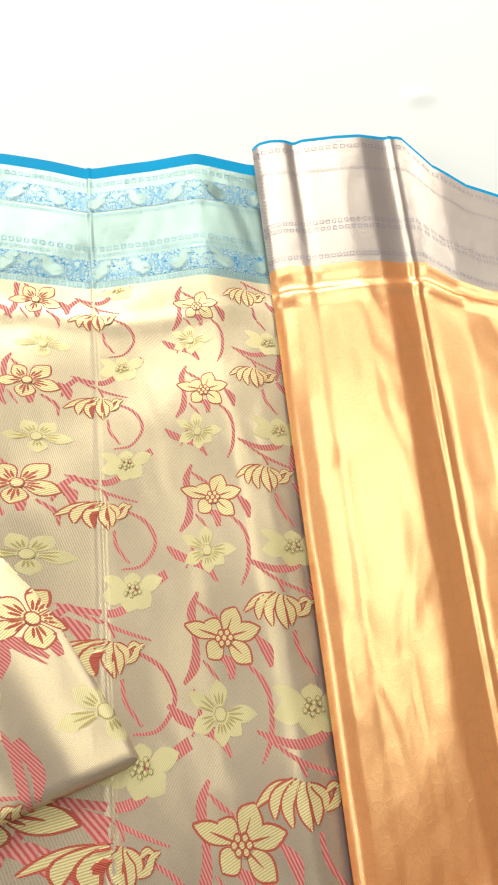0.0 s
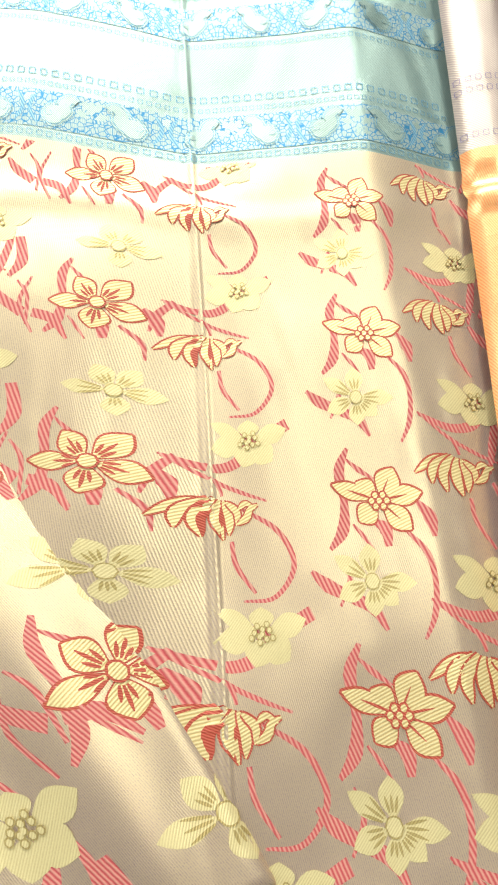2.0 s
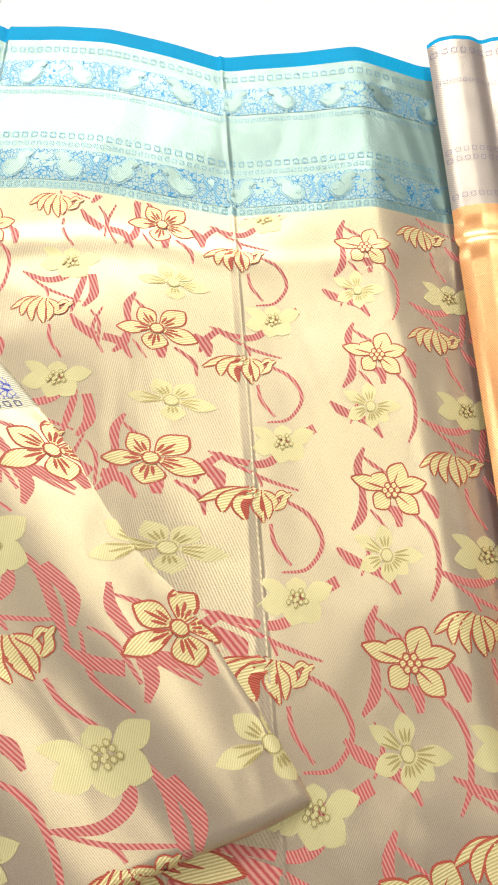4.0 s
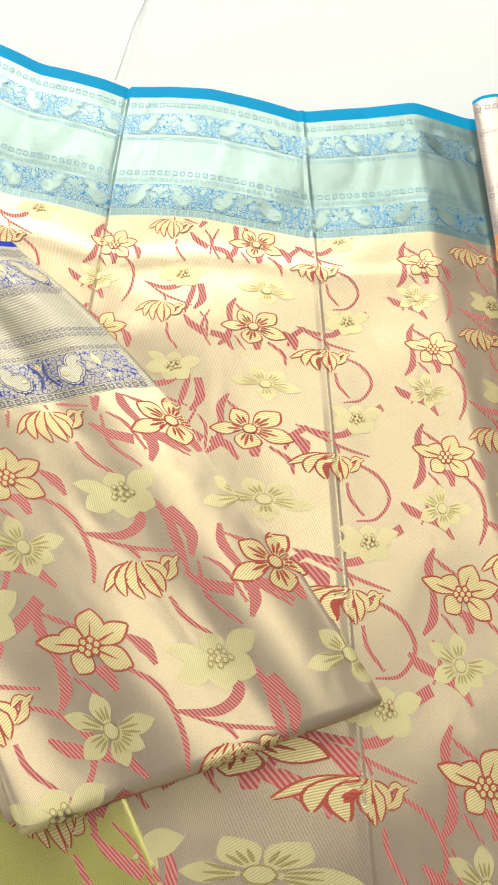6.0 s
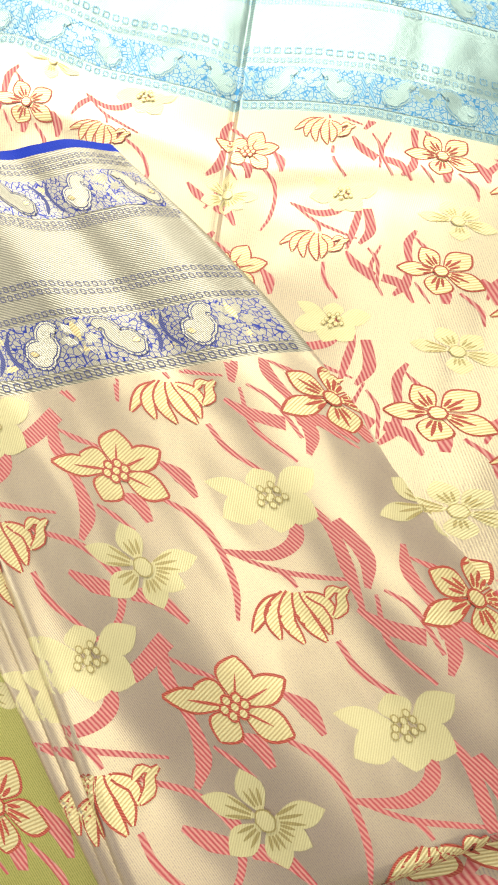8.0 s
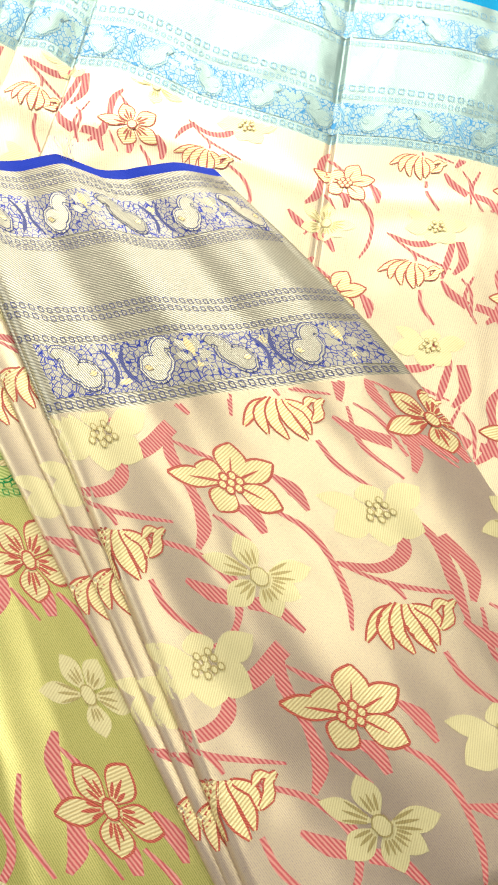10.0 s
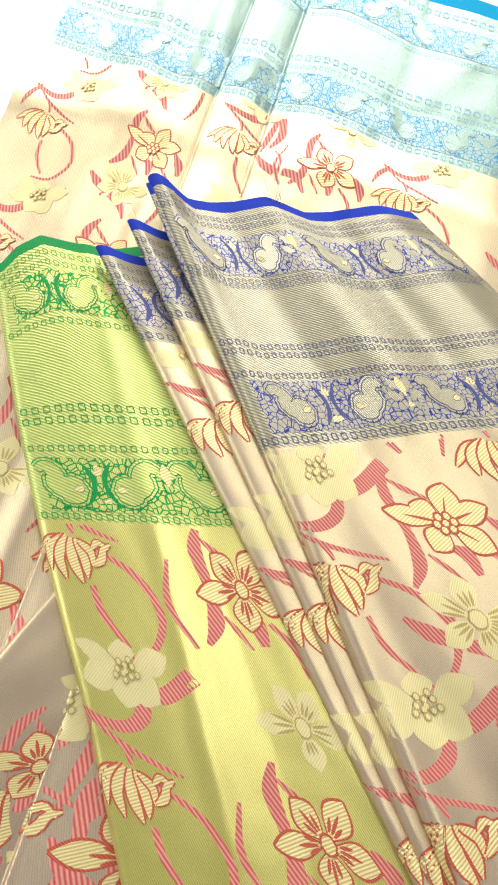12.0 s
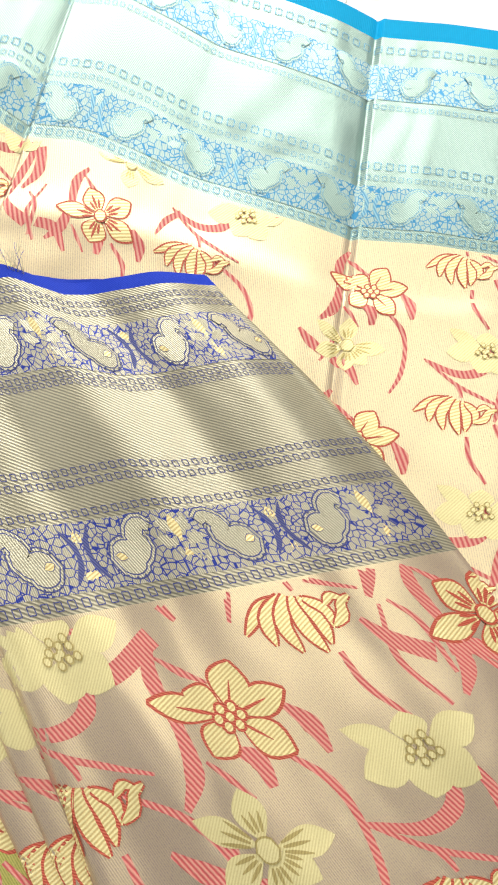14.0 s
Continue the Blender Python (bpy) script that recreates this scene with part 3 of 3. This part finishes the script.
pattern(spread, spread_surf,
        [("A", .0765, .0, .070, .39, 1.0), ("B", .111, -.18, .125, .55, 1.0), ("L", .000, .06, .0185, .57, 1.0), ("C", -.033, -.20, -.027, .56, 1.0),
         ("B", -.093, -.26, -.080, .55, 1.0), ("A", -.130, -.03, -.137, .39, 1.0), ("L", -.205, .10, -.1855, .57, 1.0), ("C", -.243, .04, -.237, .56, 1.0),
         ("B", -.300, .0, -.287, .55, 1.0), ("A", -.342, .22, -.350, .39, 1.0), ("L", -.412, .3, -.393, .57, 1.0)],
        range(-1, 5), v_big, lambda u, v: .10 < v < .62, vmin=.1055)
band(spread, spread_surf, -.43, .16, .015, .034, M["lace"], M["border"], M["blue_soft"], M["border"], .062, -.010)
band(spread, spread_surf, -.43, .16, .079, .099, M["lace"], M["border"], M["blue_soft"], M["border"], .062, -.010)
for v, s in ((.007, .006), (.038, .004), (.069, .006), (.075, .004), (.102, .005)):
    row(spread, spread_surf, -.425, .13, v, s, M["blue_soft"], s * 1.3)

# ---- the orange end piece, folded over the spread saree ----
OF_U = [.10, .128, .131, .136, .145, .158, .163, .172, .195, .215, .230, .237, .2395, .242, .250, .270, .300, .340, .40, .46]
OF_Z = [.001, .002, .008, .0125, .0148, .0146, .0143, .0143, .0148, .0135, .0095, .0080, .0100, .0078, .0082, .0125, .0135, .0140, .010, .004]
OU = np.linspace(.10, .46, 721)
of = np.interp(OU, OF_U, OF_Z)
OZ = np.convolve(np.pad(of, 6, mode="edge"), ker / ker.sum(), mode="valid")
OT_U = [.10, .130, .174, .245, .249, .267, .289, .314, .40, .46]
OT_Y = [.008, .006, .005, .008, .006, -.028, -.050, -.064, -.085, -.09]


def orange_surf(u, v):
    y = np.interp(u, OT_U, OT_Y) * np.clip(1 - v * 4, 0, 1) - v
    lean = np.interp(u, [.13, .24, .31, .46], [.050, .006, -.03, -.08])
    x = u + lean * v
    z = np.interp(u, OU, OZ) + .0007 * crinkle(u, v, .05, .3, 1.0) + .00012 * crinkle(u + .2, v, .012, .7, .6)
    z = z - .0028 * np.exp(-((u - .163) / .005) ** 2) * np.clip(1.1 - v * 6, .1, 1)
    z = z + .0035 * np.exp(-((v - .137 + .04 * (u - .18)) / .0035) ** 2) - .003 * np.exp(-((v - .130 + .04 * (u - .18)) / .004) ** 2)
    return np.stack([x, y, z], 1)


end = new("saree_end_piece")
tagged(end, "orange-gold brocade saree end with mauve-silver border, folded over", "saree")
EU = saree_edge_u(.1305, .46, .002)
cloth("selvedge", orange_surf, EU, np.linspace(-.003, .0, 3), M["cyan"], end, "thin bright blue selvedge")
cloth("border", orange_surf, EU, np.linspace(.0, .115, 30), M["border_mauve"], end, "mauve-silver woven border")
cloth("body_cloth", orange_surf, EU, np.linspace(.115, .66, 110), M["orange"], end, "orange and gold brocade")
for v, s in ((.008, .006), (.030, .004), (.078, .005), (.084, .005), (.108, .005)):
    row(end, orange_surf, .133, .45, v, s, M["lavender"], s * 1.3)


# ---- folded sarees: slabs of cloth with rounded folded edges ----
def slab(tl, tr, bl, br, length, width, z_of, r, wrap=(1, 1, 1, 1), bow=(0, 0)):
    """A sheet between four corners, in fabric metres; past each edge it wraps round and under with the radius r. wrap: left, right, top, bottom."""
    tl, tr, bl, br = (np.array(c, float) for c in (tl, tr, bl, br))

    def surf(u, v):
        s, t = np.clip(u / width, 0, 1), np.clip(v / length, 0, 1)
        s_, t_ = s[:, None], t[:, None]
        p = (tl * (1 - s_) + tr * s_) * (1 - t_) + (bl * (1 - s_) + br * s_) * t_
        p = p + np.array(bow) * s_ * 4 * t_ * (1 - t_)
        eu = (tr - tl) * (1 - t_) + (br - bl) * t_
        ev = (bl - tl) * (1 - s_) + (br - tr) * s_
        eu /= np.linalg.norm(eu, axis=1)[:, None]
        ev /= np.linalg.norm(ev, axis=1)[:, None]
        z = z_of(s, t)
        for out, e, on in ((np.maximum(-u, 0), -eu, wrap[0]), (np.maximum(u - width, 0), eu, wrap[1]), (np.maximum(-v, 0), -ev, wrap[2]), (np.maximum(v - length, 0), ev, wrap[3])):
            if on:
                a = np.minimum(out / r, 2.9)
                p = p + e * (r * np.sin(a))[:, None]
                z = z - r * (1 - np.cos(a))
            else:
                p = p + e * out[:, None]
        return np.stack([p[:, 0], p[:, 1], z], 1)
    return surf


def folded_saree(parent, surf, width, length, r, border_v, mats, du=.002, dv=.004, wrap=(1, 1, 1, 1), edge=.010):
    us = np.arange(-3 * r * wrap[0], width + 3 * r * wrap[1] + 1e-6, du)
    sel, border, body = mats
    cloth("selvedge", surf, us, np.linspace(0, edge, 5), M[sel], parent)
    cloth("border", surf, us, np.linspace(edge, border_v, 50), M[border], parent)
    vs = np.arange(border_v, length + 3 * r * wrap[3] + 1e-6, dv)
    vs[-1] = length + 3 * r * wrap[3]
    cloth("body_cloth", surf, us, vs, M[body], parent)


# the green saree, beneath
def z_green(s, t):
    z = .0145 + .005 * np.sin(np.pi * np.clip(s * 1.5 + .38, 0, 1)) - .0065 * s
    return z + .0005 * crinkle(s * .21, t * .38, .05, .4, 1.0) + .0001 * crinkle(s * .21, t * .38, .012) + .0012 * np.exp(-((s - .33 + .1 * t) / .03) ** 2)


GW, GL = .165, .38
flat_green = slab((-.444, -.178), (-.300, -.140), (-.285, -.535), (-.065, -.545), GL, GW, z_green, .006, (1, 1, 0, 0))


def green_surf(u, v):
    """The green saree, its hem and long edge gently curved."""
    rise = np.interp(u, [0, .012, .0285, .05, .07], [.006, -.003, -.0094, -.002, .002])
    side = .005 * np.sin(np.pi * np.clip(v / .25, 0, 1)) * np.clip(1 - u / .06, 0, 1)
    return flat_green(u, v + rise * np.clip(1 - v / .12, 0, 1)) - np.stack([side, 0 * u, 0 * u], 1)


green = new("folded_saree")
tagged(green, "folded green-gold floral silk saree with emerald border", "saree", "folded sarees")
folded_saree(green, green_surf, GW, GL, .006, .155, ("green", "border_green", "body_green"), wrap=(1, 1, 0, 0), edge=.006)
band(green, green_surf, .004, GW, .020, .044, M["lace_green"], M["border_green"], M["green"], M["gold"], .062, .0285)
band(green, green_surf, .004, GW, .122, .150, M["lace_green"], M["border_green"], M["green"], M["gold"], .062, .0285)
for v, s in ((.010, .005), (.016, .005), (.049, .005), (.096, .006), (.102, .006), (.117, .005), (.1525, .005)):
    row(green, green_surf, .0, GW, v, s, M["green"], s * 1.35)
pattern(green, green_surf, [("L", .007, -.11, .018, .5, .70), ("C", .078, .0, .084, .56, .70), ("B", .128, .4, .14, .5, .70)], range(-1, 3), lambda k: .1845 + .105 * k, lambda u, v: .15 < v < .42, vmin=.156)

# the navy-bordered saree, folded in layers on top
NW, NL = .205, .375


def z_navy(s, t):
    z = .0255 - .0085 * s - .002 * t - .0085 * np.clip((s - .70) / .30, 0, 1) ** 2
    z = z + .004 * np.exp(-(s / .06) ** 2) * (1 - .7 * t) + .006 * np.exp(-(s / .05) ** 2) * np.clip(1 - t * 5, 0, 1)
    ease = np.clip(1.15 - .75 * t, .3, 1)
    # soft pleats: three near the hem, slanting and fading towards the lower corner
    z = z + ease * (.0030 * np.exp(-((s - .40 - .10 * t) / .085) ** 2) - .0026 * np.exp(-((s - .60 - .12 * t) / .07) ** 2)
                    + .0024 * np.exp(-((s - .85 - .05 * t) / .09) ** 2) - .0022 * np.exp(-((s - .20 - .08 * t) / .06) ** 2))
    z = z + .0034 * np.sin(2 * np.pi * (s * 2.1 - 1.0 * t + .30)) * np.clip(t * 2 - .5, 0, 1) * (1 - .5 * s)
    return z + .0004 * crinkle(s * .2, t * .37, .045, .4, 1.0) + .0001 * crinkle(s * .2, t * .37, .011)


def z_layer(drop):
    """A fold under the top one, following it."""
    return lambda s, t: z_navy(s, t) - drop - .003 * np.clip(s * 4, 0, 1) - .001 * np.exp(-s / .03)


navy = new("folded_saree")
tagged(navy, "folded mauve-gold floral silk saree with royal blue and silver border", "saree", "folded sarees")
low = slab((-.384, -.170), (-.20, -.16), (-.168, -.483), (.020, -.425), NL, NW, z_layer(.0085), .004, (1, 1, 0, 1), (.0125, .0105))
mid = slab((-.368, -.154), (-.20, -.15), (-.160, -.487), (.028, -.423), NL, NW, z_layer(.0052), .004, (1, 1, 0, 1), (.0125, .0105))
inner = slab((-.3625, -.132), (-.214, -.126), (-.153, -.489), (.034, -.425), NL, NW, z_layer(.0025), .002, (1, 1, 0, 1), (.0125, .0105))
flat_top = slab((-.358, -.128), (-.217, -.119), (-.149, -.489), (.038, -.424), NL, NW, z_navy, .006, (1, 1, 0, 1), (.0125, .0105))


def top(u, v):
    """The uppermost fold, its hem dipping between the pleats."""
    dip = np.interp(u, [0, .008, .019, .05, .083, .1076, .151, .19, .208], [0, .001, .009, .009, .006, .013, .009, .003, 0])
    return flat_top(u, v + dip * np.clip(1 - v / .14, 0, 1))


for name, surf, r in (("lower_fold", low, .005), ("middle_fold", mid, .0045), ("inner_fold", inner, .002), ("top_fold", top, .006)):
    layer = new(name)
    layer.parent = navy
    short = name != "top_fold"
    folded_saree(layer, surf, NW, NL, r, .062 if short and name != "inner_fold" else .152, ("navy", "border_navy", "body"), wrap=(1, 1, 0, 1), edge=.0068)
    if short:
        band(layer, surf, -.004, .04, .024, .052, M["lace_navy"], M["silver"], M["navy_soft"], M["gold"], .091, .012)
        edging = ((.013, .005), (.020, .005), (.058, .006))
    else:
        band(layer, surf, .002, NW, .024, .051, M["lace_navy"], M["silver"], M["navy_soft"], M["gold"], .091, .1256)
        band(layer, surf, .002, NW, .117, .145, M["lace_navy"], M["silver"], M["navy_soft"], M["gold"], .091, .1357)
        edging = ((.0125, .005), (.0175, .005), (.0545, .005), (.058, .004), (.096, .005), (.101, .005), (.1135, .005), (.1485, .006))
    for v, s in edging:
        row(layer, surf, -.004, .03 if short else NW, v, s, M["navy_soft"], s * 1.35)
    cols = [("B", .012, .3, .02, .5, .9)] if short else [("L", .000, .20, .018, .5, 1.0), ("A", .071, .0, .061, .41, 1.0), ("B", .118, -.26, .136, .50, 1.0), ("C", .198, -.15, .207, .58, 1.0)]
    first_v = .066 if short and name != "inner_fold" else .1525
    pattern(layer, surf, cols, range(-2, 3), lambda k: .1965 + .107 * k, lambda u, v: first_v - .02 < v < .385, vmin=first_v)

# a folded-back flap of the spread saree beside the green one
def z_flap(s, t):
    return .0125 - .013 * np.clip(s * 2.2, 0, 1) + .0012 * np.sin(5 * s + 3 * t) + .0006 * crinkle(s * .18, t * .2, .03)


flap_surf = slab((-.372, -.357), (-.20, -.37), (-.485, -.545), (-.24, -.575), .22, .19, z_flap, .0035, (1, 0, 0, 0))
flap = new("folded_flap")
flap.parent = spread
tagged(flap, "turned-back corner of the spread saree")
cloth("flap_cloth", flap_surf, np.arange(-.010, .19, .002), np.linspace(0, .22, 60), M["body"], flap)
pattern(flap, flap_surf, [("C", .049, .0, .055, .56, .9), ("B", .100, .35, .115, .5, .9)], range(-1, 2), lambda k: .089 + .1 * k, lambda u, v: .01 < v < .2)

# a stray thread lying on the white sheet
stray = bpy.data.curves.new("stray_thread", "CURVE")
stray.dimensions, stray.bevel_depth, stray.bevel_resolution = "3D", .0003, 1
line = curve([(-.131, .160), (-.138, .128), (-.1445, .105), (-.149, .080), (-.155, .050)], 16)
sp = stray.splines.new("POLY")
sp.points.add(len(line) - 1)
for bp, q in zip(sp.points, line):
    bp.co = (q[0], q[1], sheet_surf(q[:1], q[1:])[0, 2] + .0005, 1)
stray.materials.append(M["thread"])
tagged(new("stray_thread", stray), "thin pale grey thread lying on the sheet", "thread")

# loose warp ends at the top hem of the navy saree
for k in range(14):
    a = .085 + .0012 * (k % 7) + random.uniform(-.0006, .0006)
    p = top(np.array([a]), np.array([.002]))[0]
    dx, dy, dz = random.uniform(-.012, .004), random.uniform(.004, .012), random.uniform(.001, .006)
    data = bpy.data.curves.new("loose_thread", "CURVE")
    data.dimensions, data.bevel_depth, data.bevel_resolution = "3D", .0001, 1
    sp = data.splines.new("BEZIER")
    sp.bezier_points.add(1)
    for bp, q in zip(sp.bezier_points, (p, p + np.array([dx, dy, dz]))):
        bp.co = q
        bp.handle_left, bp.handle_right = q - np.array([.001, .002, -.001]), q + np.array([.001, .002, .002])
    data.materials.append(M["silver"] if k % 5 else M["navy"])
    th = new("loose_thread", data)
    th.parent = navy
